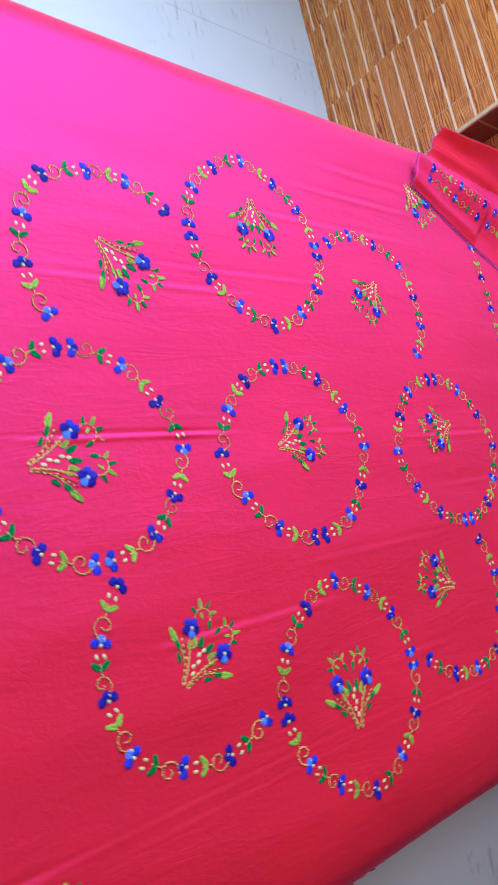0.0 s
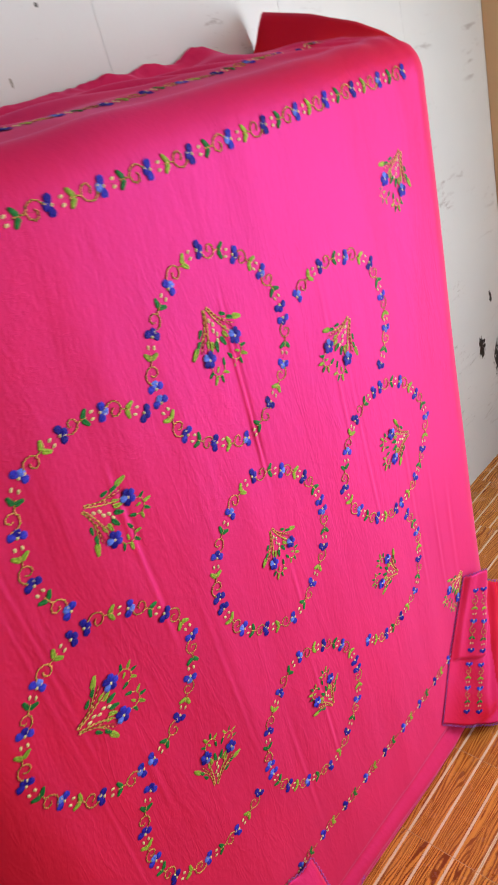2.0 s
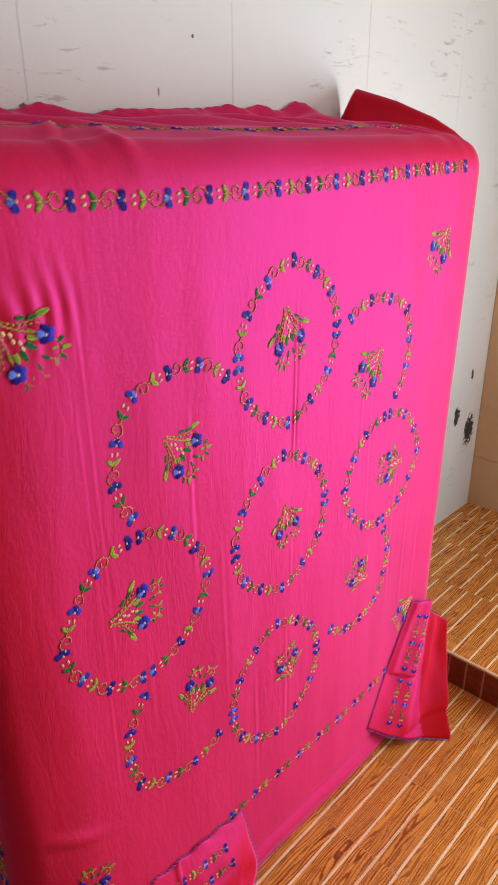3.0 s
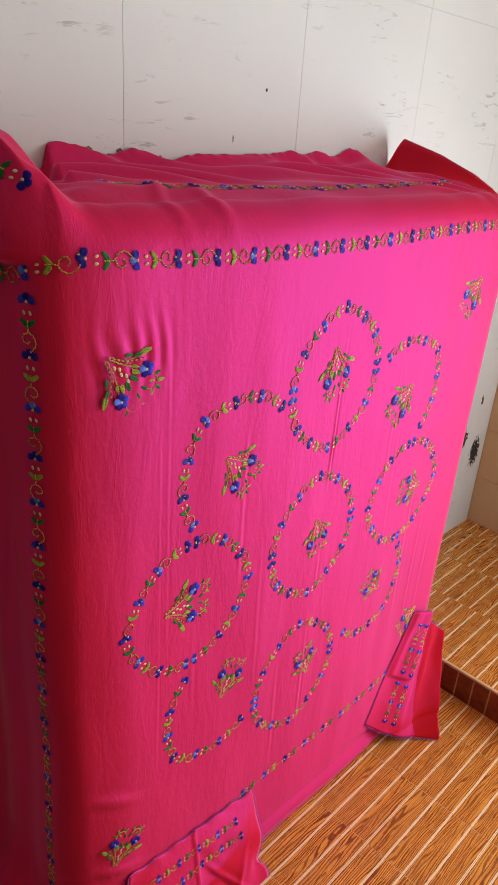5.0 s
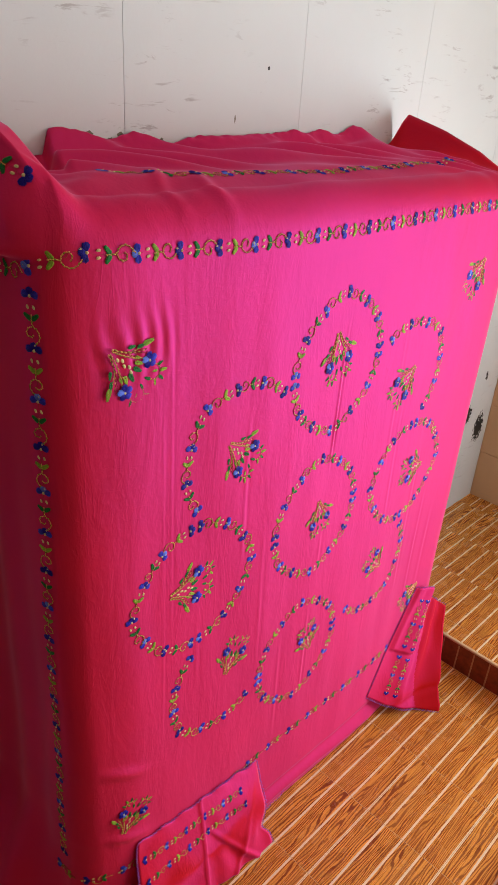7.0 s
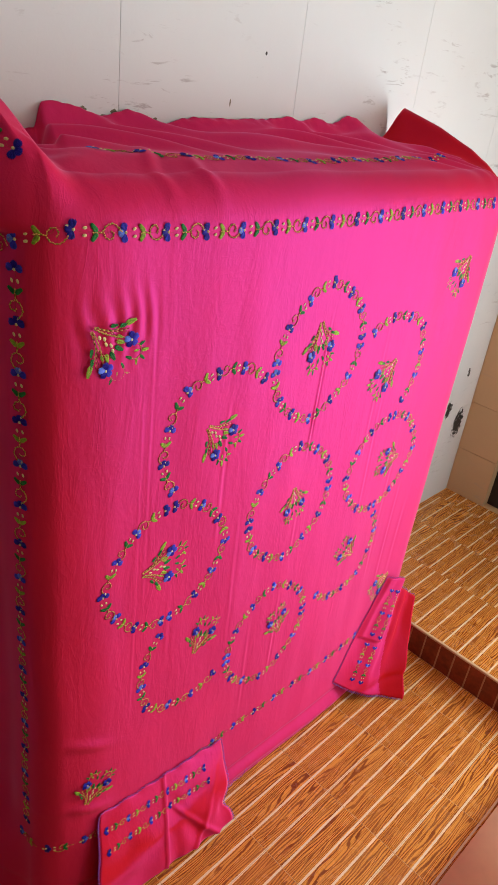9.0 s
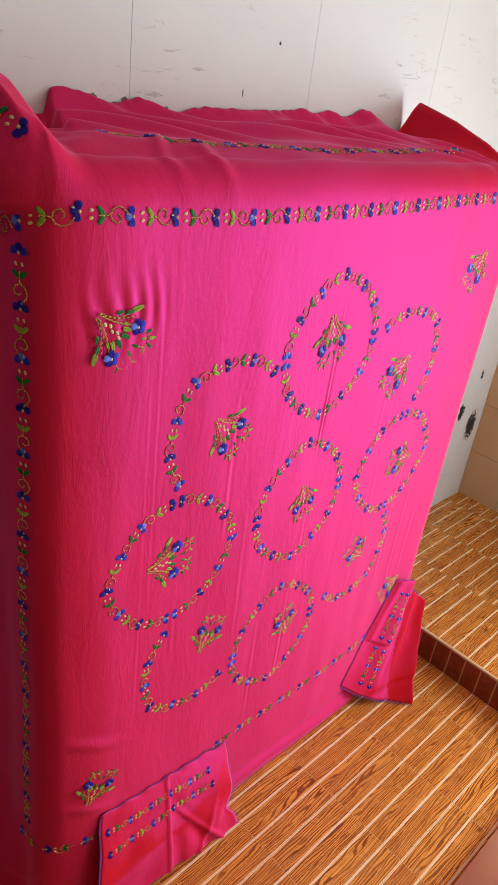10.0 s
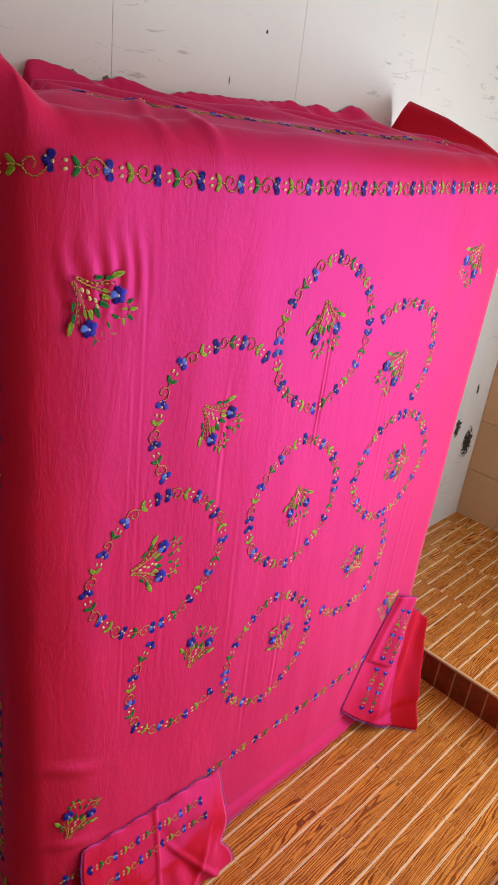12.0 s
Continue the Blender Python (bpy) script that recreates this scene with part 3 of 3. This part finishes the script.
def strip(name, owner, place, lengths, label, first=0, scale=1.0):
    """A run of flowers, beads, leaf pairs and tendrils on a fine red thread. place(s) gives a pose at s metres along the line; lengths are the flowers' places."""
    spots, count = [], first
    for i, s in enumerate(lengths):
        gap = lengths[i + 1] - s if i + 1 < len(lengths) else 0.0
        f = min(1.0, abs(gap) / 0.09) if gap else 1.0
        kind = ("dark", "mixed", "mid", "dark", "mixed")[count % 5]
        spots.append((FLOWERS[kind], s, 1.0, 0.0))
        if gap:
            spots += [(BEAD, s + 0.019 * f, 1.0, 0.0058), (BEAD, s + 0.019 * f, 1.0, -0.0058), (BEAD, s + 0.082 * f, 1.0, 0.0035)]
            spots.append((LEAVES[count % 2], s + 0.040 * f, 1.0, 0.0))
            spots.append((TENDRILS[count % 2], s + 0.049 * f, 1.04 * max(0.85, f), 0.0))
        count += 1
    bm = bmesh.new()
    n = max(2, int((lengths[-1] - lengths[0]) / 0.006))
    tube(bm, [(place(lengths[0] + (lengths[-1] - lengths[0]) * k / n) @ Vector((0, 0.0015 * math.sin(k * 1.1), -0.0012))) for k in range(n + 1)], 0.0004 * scale, 4)
    run = part(name, bm, M_RED, owner, label)
    for me, s, k, side in spots:
        copy_part(me.name.split(".")[0], me, place(s) @ Matrix.Translation((0, side * scale, 0)) @ Matrix.Scale(k * scale, 4), run)
    return run


def front_pose(x, z, along):
    p = front_point(x, z)
    e = 0.012
    du = front_point(x + e, z) - front_point(x - e, z)
    dv = front_point(x, z + e) - front_point(x, z - e)
    out = du.cross(dv)
    return frame_on(p, du.normalized() * along[0] + dv.normalized() * along[1], out)


def wreath_half(name, cx, cz, middle, phase):
    """Half a ring of seven flowers round a point of the front."""
    offs = [math.radians(a) for a in (-85.5, -56, -30, -2, 27, 56, 85.5)]

    def place(s):
        a = s / 0.167
        r = 0.163 + 0.016 * max(0.0, 1 - abs(a) / 0.45)
        t = math.radians(middle) + a
        return front_pose(cx + r * math.cos(t), cz + r * math.sin(t), (-math.sin(t), math.cos(t)))
    return strip(name, sheet, place, [a * 0.167 for a in offs], "half ring of blue flowers, leaves and gold tendrils", phase)


RINGS = ((0.338, 1.530, 92), (0.741, 1.091, 2), (0.320, 1.100, 92), (0.298, 0.646, 92), (-0.102, 1.090, 2))
for n, (cx, cz, middle) in enumerate(RINGS):
    wreath_half("wreath", cx, cz, middle, n)
    wreath_half("wreath", cx, cz, middle + 180, n + 1)
for n, (cx, cz, middle) in enumerate(((0.650, 1.416, 42), (0.638, 0.790, -49), (-0.002, 0.758, -141), (0.027, 1.394, 132))):
    wreath_half("wreath", cx, cz, middle, n)


def curve(p, q, bend, steps=8):
    """Points of a bowed stem from p to q."""
    p, q = Vector(p), Vector(q)
    side = Vector((-(q - p).y, (q - p).x))
    return [(*(p + (q - p) * (k / steps) + side * bend * math.sin(3.1416 * k / steps)), 0.0012) for k in range(steps + 1)]


def stems_mesh():
    """Stitched gold and red stems of a spray that grows along +y from a fringed foot."""
    bm = bmesh.new()
    for side in (-1, 1):
        for q, bend, foot, mats in (((0.046, 0.043), 0.15, 0.0050, (0, 2)), ((0.037, 0.047), 0.08, 0.0034, (0, 1)), ((0.030, 0.060), 0.05, 0.0022, (0,)), ((0.013, 0.056), -0.16, 0.0012, (0, 1)),
                                    ((0.020, 0.046), 0.04, 0.0018, (2, 0))):
            stitches(bm, curve((side * foot, -0.002 * (foot > 0.003)), (side * q[0], q[1]), bend * side), 0.0020, mats, 0.0040)
        stitches(bm, curve((side * 0.003, 0.0), (side * 0.034, 0.050), 0.04 * side), 0.0013, (1,), 0.0040)
        # a hooked tip past the flower
        hook = [(0.028, 0.074), (0.034, 0.084), (0.032, 0.094), (0.024, 0.100), (0.015, 0.098), (0.010, 0.091)]
        stitches(bm, bowed([(side * x, y) for x, y in hook], 3), 0.0019, (0, 2))
    return mesh_of("stems", bm, [M_GOLD, M_RED, M_LIME])


def leaf_mesh(mat):
    bm = bmesh.new()
    full_leaf(bm, 0, 0, 0, 1.0, 0.44, 0.06)
    return mesh_of("leaf", bm, [mat])


STEMS, SPRAY_LEAVES = stems_mesh(), [leaf_mesh(M_GREEN), leaf_mesh(M_LIME)]
LEAF_PLAN = ((0.040, 0.038, 0.55, 0.026, 1), (0.031, 0.033, 0.62, 0.019, 0), (0.021, 0.020, 0.70, 0.017, 0), (0.012, 0.046, 1.05, 0.020, 1), (0.005, 0.050, 1.3, 0.022, 0), (0.019, 0.040, 1.2, 0.015, 1),
             (0.033, 0.086, 0.3, 0.015, 0), (0.030, 0.096, 0.75, 0.017, 1), (0.023, 0.100, 1.5, 0.015, 0), (0.015, 0.098, 2.3, 0.014, 1), (0.010, 0.092, -1.9, 0.016, 0), (0.028, 0.092, -2.4, 0.012, 1))


def bouquet(x, z, tx, tz, size=1.0):
    """A spray with its foot at x, z that points towards tx, tz."""
    way = Vector((tx - x, tz - z)).normalized()
    mid = Vector((x, z)) + way * 0.05
    m = front_pose(mid.x, mid.y, (way.y, -way.x)) @ Matrix.Translation((0, -0.05 * size, 0)) @ Matrix.Scale(size, 4)
    stems = copy_part("bouquet", STEMS, m, sheet)
    tagged(stems, "embroidered bouquet of two blue flowers with green leaves")
    for side in (-1, 1):
        for lx, ly, a, size_l, kind in LEAF_PLAN:
            turn = pose(side * lx, ly, 0.0, 0, 0, math.degrees(a if side > 0 else math.pi - a))
            copy_part("leaf", SPRAY_LEAVES[kind], m @ turn @ Matrix.Scale(size_l * 0.86, 4), stems)
    for k in range(5):
        copy_part("bead", BEAD, m @ pose(0.002 * (-1) ** k, 0.018 + 0.0085 * k, 0.0, 0, 0, 60), stems)
    for fx, fy in ((-0.031, 0.066), (0.031, 0.066)):
        copy_part("flower", FLOWERS["bouquet"], m @ Matrix.Translation((fx, fy, 0.001)), stems)


def spray(fx, fz, gx, gz):
    """A bouquet whose two flowers lie at f and g; it points to the left of the way from f to g."""
    apart = math.hypot(gx - fx, gz - fz)
    size = min(1.18, max(1.0, apart / 0.062))
    wx, wz = -(gz - fz) / apart, (gx - fx) / apart
    x, z = (fx + gx) / 2 - wx * 0.066 * size, (fz + gz) / 2 - wz * 0.066 * size
    bouquet(x, z, x + wx, z + wz, size)


# the pairs of flowers: one bouquet in each ring, four in the half rings, four in the corners
for pair in ((0.374, 1.535, 0.302, 1.520), (0.654, 1.360, 0.603, 1.411), (0.755, 1.057, 0.758, 1.124), (0.367, 1.086, 0.311, 1.076), (0.618, 0.781, 0.655, 0.825), (0.312, 0.676, 0.365, 0.690),
             (0.009, 0.826, 0.067, 0.797), (-0.086, 1.132, -0.090, 1.058), (0.063, 1.399, 0.014, 1.349), (-0.228, 1.666, -0.280, 1.615), (-0.316, 0.497, -0.267, 0.472)):
    spray(*pair)
bouquet(0.955, 1.710, 0.88, 1.60, 1.08)
bouquet(0.985, 0.525, 0.87, 0.45, 1.08)


def sheet_run(name, place, count, pitch, start, label, first=0):
    return strip(name, sheet, place, [start + pitch * k for k in range(count)], label, first)


def wrapped(s, z, along):
    """A pose on the front, or past its end round the corner on the shaded side."""
    if s > x0:
        return front_pose(s, z, (along, 0))
    d, e = x0 - s, 0.01
    du = side_point(-1, d + e, z) - side_point(-1, max(0.0, d - e), z)
    dv = side_point(-1, d, z + e) - side_point(-1, d, z - e)
    return frame_on(side_point(-1, d, z), du * -along, dv.cross(du))


def top_line(s):
    return wrapped(s, 1.846 + 0.016 * step(0.05, -0.4, s) * step(-0.6, -0.35, s) - 0.02 * step(-0.36, -0.5, s) + 0.012 * step(0.3, 0.9, s), 1)


def back_line(s):
    v = 1.845 + R_TOP * 1.5708 + 0.060 + 0.02 * rough(s, 0, 0, 4) + 0.05 * (1 - step(-0.16, 0.02, s)) + 0.10 * step(0.85, 1.08, s) * step(0.85, 1.08, s)
    return front_pose(s, v, (1, 0))


def foot_line(s):
    return wrapped(s, 0.305 - 0.02 * step(0.3, -0.3, s), -1)


def side_line(s):
    z = 1.83 - s
    d = 0.068 + 0.045 * step(0.2, 1.4, s)
    p = side_point(-1, d, z)
    du = side_point(-1, d + 0.01, z) - side_point(-1, d - 0.01, z)
    dv = side_point(-1, d, z + 0.01) - side_point(-1, d, z - 0.01)
    return frame_on(p, -dv, dv.cross(du))


def flap_line(s):
    d, f, e = 0.075 + s, 0.90 - 1.6 * s, 0.01
    p = shoulder_point(-1, d, f)
    du = shoulder_point(-1, d + e, f) - shoulder_point(-1, d - e, f)
    dv = shoulder_point(-1, d, f + e) - shoulder_point(-1, d, f - e)
    return frame_on(p, du - dv * 1.6, dv.cross(du))


sheet_run("border", flap_line, 3, 0.0905, 0.0, "flower border on the raised shoulder", 0)
sheet_run("border", top_line, 18, 0.0905, -0.526, "flower border along the upper edge", -2)
sheet_run("border", back_line, 14, 0.0905, -0.19, "flower border over the top", 1)
sheet_run("border", foot_line, 17, 0.090, -0.510, "flower border above the hem", -1)
sheet_run("border", side_line, 17, 0.0905, 0.030, "flower border down the shaded side", 2)

# ---- lace edging ----


def scallops(bm, points, size=0.016, radius=0.0011):
    """Small buttonhole-stitched arches along a line of points (point, outward direction)."""
    for (p, out), (q, _) in zip(points, points[1:]):
        for a, b in ((p, q),):
            pts = [a + (b - a) * (k / 6) + out * size * 0.45 * math.sin(3.1416 * k / 6) for k in range(7)]
            tube(bm, pts, radius, 4)


def patch_case(name, label, surface, rows, crease_edges, folded):
    """A folded pillowcase as a curved patch: surface(u, v), u and v from 0 to 1."""
    case = thing(name, surface(0.5, 0.0), label, "pillowcase", "pillowcases of the bed set")
    bm = bmesh.new()
    nu, nv = 70, 70
    grid(bm, [[surface(i / nu, j / nv) for i in range(nu + 1)] for j in range(nv + 1)])
    for k, f in enumerate(bm.faces):
        u, v = (k % nu) / nu, (k // nu) / nv
        # red reverse past the fold; lower right, its red also paints the shade of the tilt
        f.material_index = int(folded and u > 0.52 + 0.25 * (1 - v) ** 2)
    body = part("case_cloth", bm, [M_CASE, M_REVERSE], case)
    mod = body.modifiers.new("thickness", "SOLIDIFY")
    mod.thickness, mod.offset = 0.004, -1.0
    for (u0, v0), (u1, v1) in crease_edges:
        bm = bmesh.new()
        a, b = surface(u0, v0), surface(u1, v1)
        n = max(3, int((a - b).length / 0.012))
        mid = surface(0.5, 0.5)
        pts = []
        for k in range(n + 1):
            u, v = u0 + (u1 - u0) * k / n, v0 + (v1 - v0) * k / n
            p = surface(u, v)
            back = surface(u + (0.5 - u) * 0.05, v + (0.5 - v) * 0.05)
            pts.append((p, (p - back).normalized()))
        scallops(bm, pts)
        part("lace_edging", bm, M_LACE, case, "violet scalloped edging")

    def pose_at(u, v, du, dv):
        e = 0.02
        a = surface(u + e, v) - surface(u - e, v)
        b = surface(u, v + e) - surface(u, v - e)
        out = a.cross(b)
        if out.y > 0:
            out = -out
        return frame_on(surface(u, v), surface(u + du * e, v + dv * e) - surface(u - du * e, v - dv * e), out)
    for (u0, v0), (u1, v1), count in rows:
        length = (surface(u1, v1) - surface(u0, v0)).length
        du, dv = (u1 - u0), (v1 - v0)
        k = math.hypot(du, dv)

        def place(s, u0=u0, v0=v0, du=du, dv=dv, k=k, length=length):
            t = s / length
            return pose_at(u0 + du * t, v0 + dv * t, du / k, dv / k)
        pitch = length / count
        strip("flower_row", case, place, [pitch * i for i in range(count + 1)], "row of small blue flowers", 0, 0.78)
    return case


def quad(a, b, c, d, u, v):
    """a foot left, b foot right, c top left, d top right."""
    return (a * (1 - u) + b * u) * (1 - v) + (c * (1 - u) + d * u) * v


def near_case(u, v):
    p = quad(Vector((-0.335, 0.872, 0.006)), Vector((0.155, 0.845, 0.006)), Vector((-0.288, 0.934, 0.358)), Vector((0.150, 0.934, 0.296)), u, v)
    p.y -= 0.016 * bump_at(u, 0.80, 0.12) * (1 - v) + 0.006 * bump_at(u, 0.485, 0.010) - 0.008 * bump_at(u, 0.55, 0.05) * (1 - v)
    p.y -= 0.008 * rough(u * 2.2, v * 2.0, 3, 2.0) + 0.006 * math.sin(3.1416 * v) - 0.010 * bump_at(u + 0.35 * v, 0.78, 0.06) * (1 - v)
    p.x += 0.030 * bump_at(v, 0.30, 0.12) * step(0.85, 1.0, u) * -1.0
    p.y -= 0.007 * bump_at(u + 0.5 * (v - 0.5), 0.62, 0.018) * (1 - step(0.5, 0.75, v)) + 0.006 * bump_at(u - 0.3 * v, 0.70, 0.02) * (1 - v)
    p.z += 0.004 * math.sin(u * 40) * step(0.95, 1.0, v)
    return p


patch_case("pillowcase", "folded pink pillowcase with two flower rows against the sheet", near_case,
           (((0.05, 0.83), (0.82, 0.84), 5), ((0.06, 0.64), (0.84, 0.68), 5)), (((0, 1), (1, 1)), ((0, 0), (0, 1)), ((1, 0), (1, 1))), False)


def far_case(u, v):
    # u runs from the slanting long edge to the loose edge, v from the foot up
    p = quad(Vector((0.741, 0.936, 0.142)), Vector((1.006, 0.772, 0.008)), Vector((0.990, 0.936, 0.504)), Vector((1.170, 0.900, 0.350)), u, v)
    p.y = face_y(p.x, p.z) - 0.005 - (0.936 - p.y) * (0.35 + 0.65 * u)
    p.y -= 0.016 * math.sin(3.1416 * min(1, u * 1.2)) ** 2 * (0.4 + 0.6 * (1 - v)) - 0.012 * bump_at(u, 0.75, 0.12)
    p.y -= 0.010 * rough(u * 2, v * 2, 7, 2.0) * step(0.0, 0.3, u)
    # the upper half is folded over and lies proud of the lower
    fold = step(0.455, 0.47, v - 0.10 * (u - 0.3)) * (1 - step(0.44, 0.47, u))
    p.y -= 0.010 * fold * step(0.0, 0.10, u)
    p.z += 0.045 * min(1.0, u / 0.4) * (1 - step(0.43, 0.48, u)) * v ** 3
    p.y += 0.012 * math.sin(u * 16) * step(0.5, 0.65, u) * (0.3 + 0.7 * v)
    p.z -= 0.035 * math.sin(3.1416 * u) * (1 - v)
    return p


patch_case("pillowcase", "pink pillowcase hung askew over the sheet, showing red inside", far_case,
           (((0.26, 0.10), (0.26, 0.42), 2), ((0.40, 0.10), (0.40, 0.42), 2), ((0.24, 0.52), (0.24, 0.90), 2), ((0.38, 0.52), (0.38, 0.90), 2)),
           (((0, 0), (0, 1)), ((0, 1), (0.44, 1)), ((0, 0), (1, 0)), ((0.52, 1), (1, 1))), True)

# hem of the sheet where it spills on the floor
bm = bmesh.new()
hem = []
for k in range(12):
    x = 0.13 + 0.012 * k
    hem.append((Vector((x, 0.895 + 0.004 * math.sin(k * 1.3), 0.10 + 0.006 * math.sin(k * 0.8))), Vector((0, -0.4, -1)).normalized()))
scallops(bm, hem, 0.012)
part("hem_edging", bm, M_LACE, sheet, "violet scalloped hem")

# ---- wall boards and floor tiles ----
HJ = 2.432
for xa, xb in zip((LEFT_X,) + JOINTS, JOINTS):
    for za, zb in ((-0.05, 0.676), (0.676, HJ), (HJ, CEIL_Z)) if xb == RIGHT_X else ((-0.05, HJ), (HJ, CEIL_Z)):
        copy_part("wall_board", mesh_of("wall_board", box(bmesh.new(), (xa + 0.0004, WALL_Y, za + 0.0004), (xb - 0.0004, WALL_Y + 0.007, zb - 0.0004), 0.0003), M_WALL, False), Matrix.Identity(4), wall_north)


for za, zb in ((PLAT_Z, 0.41), (0.41, 0.688), (0.688, 1.30), (1.30, 2.1), (2.1, CEIL_Z)):
    me = mesh_of("wall_board", box(bmesh.new(), (RIGHT_X - 0.006, 1.192, za + 0.0015), (RIGHT_X, WALL_Y - 0.0015, zb - 0.0015), 0.0012), M_CREAM_WALL, False)
    copy_part("wall_board", me, Matrix.Identity(4), wall_east)


def tile_mesh(w, d, t, mat=None):
    return mesh_of("tile", box(bmesh.new(), (-w / 2 + 0.0008, -d / 2 + 0.0008, -t), (w / 2 - 0.0008, d / 2 - 0.0008, 0.0), 0.0004), mat or M_TILE, False)


whole = tile_mesh(TILE_X, TILE_Y, 0.0013)
XJ = 0.775
for i in range(-9, 2):
    cx = XJ + (i + 0.5) * TILE_X
    for j in range(-10, 3):
        cy = 0.702 + (j + 0.5) * TILE_Y
        if cy - TILE_Y / 2 > WALL_Y or cy < -1.6:
            continue
        if cx + TILE_X / 2 > STEP_X:
            w = STEP_X - (cx - TILE_X / 2)
            if w > 0.02:
                copy_part("tile", tile_mesh(w, TILE_Y, 0.0013), Matrix.Translation((STEP_X - w / 2, cy, 0)), floor)
        else:
            copy_part("tile", whole, Matrix.Translation((cx, cy, 0)), floor)
PLAT_END = STEP_X + 0.012
edges = (PLAT_END, 1.356, 1.660, 1.964, 2.268, RIGHT_X)
for i, (xa, xb) in enumerate(zip(edges, edges[1:])):
    me = tile_mesh(xb - xa, TILE_Y, 0.0013, M_TILE_SLIPPED if i in (2, 4) else M_TILE)
    for j in range(-6, 4):
        cy = 0.64 + (j + 0.5) * TILE_Y
        if cy - TILE_Y / 2 < WALL_Y:
            copy_part("tile", me, Matrix.Translation(((xa + xb) / 2, cy, PLAT_Z)), platform)
# riser with its pale lines, and the nosing
part("riser", box(bmesh.new(), (STEP_X, FRONT_Y, 0.0), (STEP_X + 0.007, WALL_Y, PLAT_Z - 0.010), 0.001), M_RISER, platform, "dark red-brown riser tile", False)
part("nosing", box(bmesh.new(), (STEP_X - 0.002, FRONT_Y, PLAT_Z - 0.009), (PLAT_END, WALL_Y, PLAT_Z + 0.001), 0.002), M_NOSE, platform, "pale tile nosing", False)
line = mesh_of("riser_line", box(bmesh.new(), (-0.0015, -0.003, 0.004), (0.0, 0.003, PLAT_Z - 0.011)), M_LINE, False)
for k in range(-8, 11):
    copy_part("riser_line", line, Matrix.Translation((STEP_X - 0.0005, 0.702 + PITCH * k, 0)), platform)
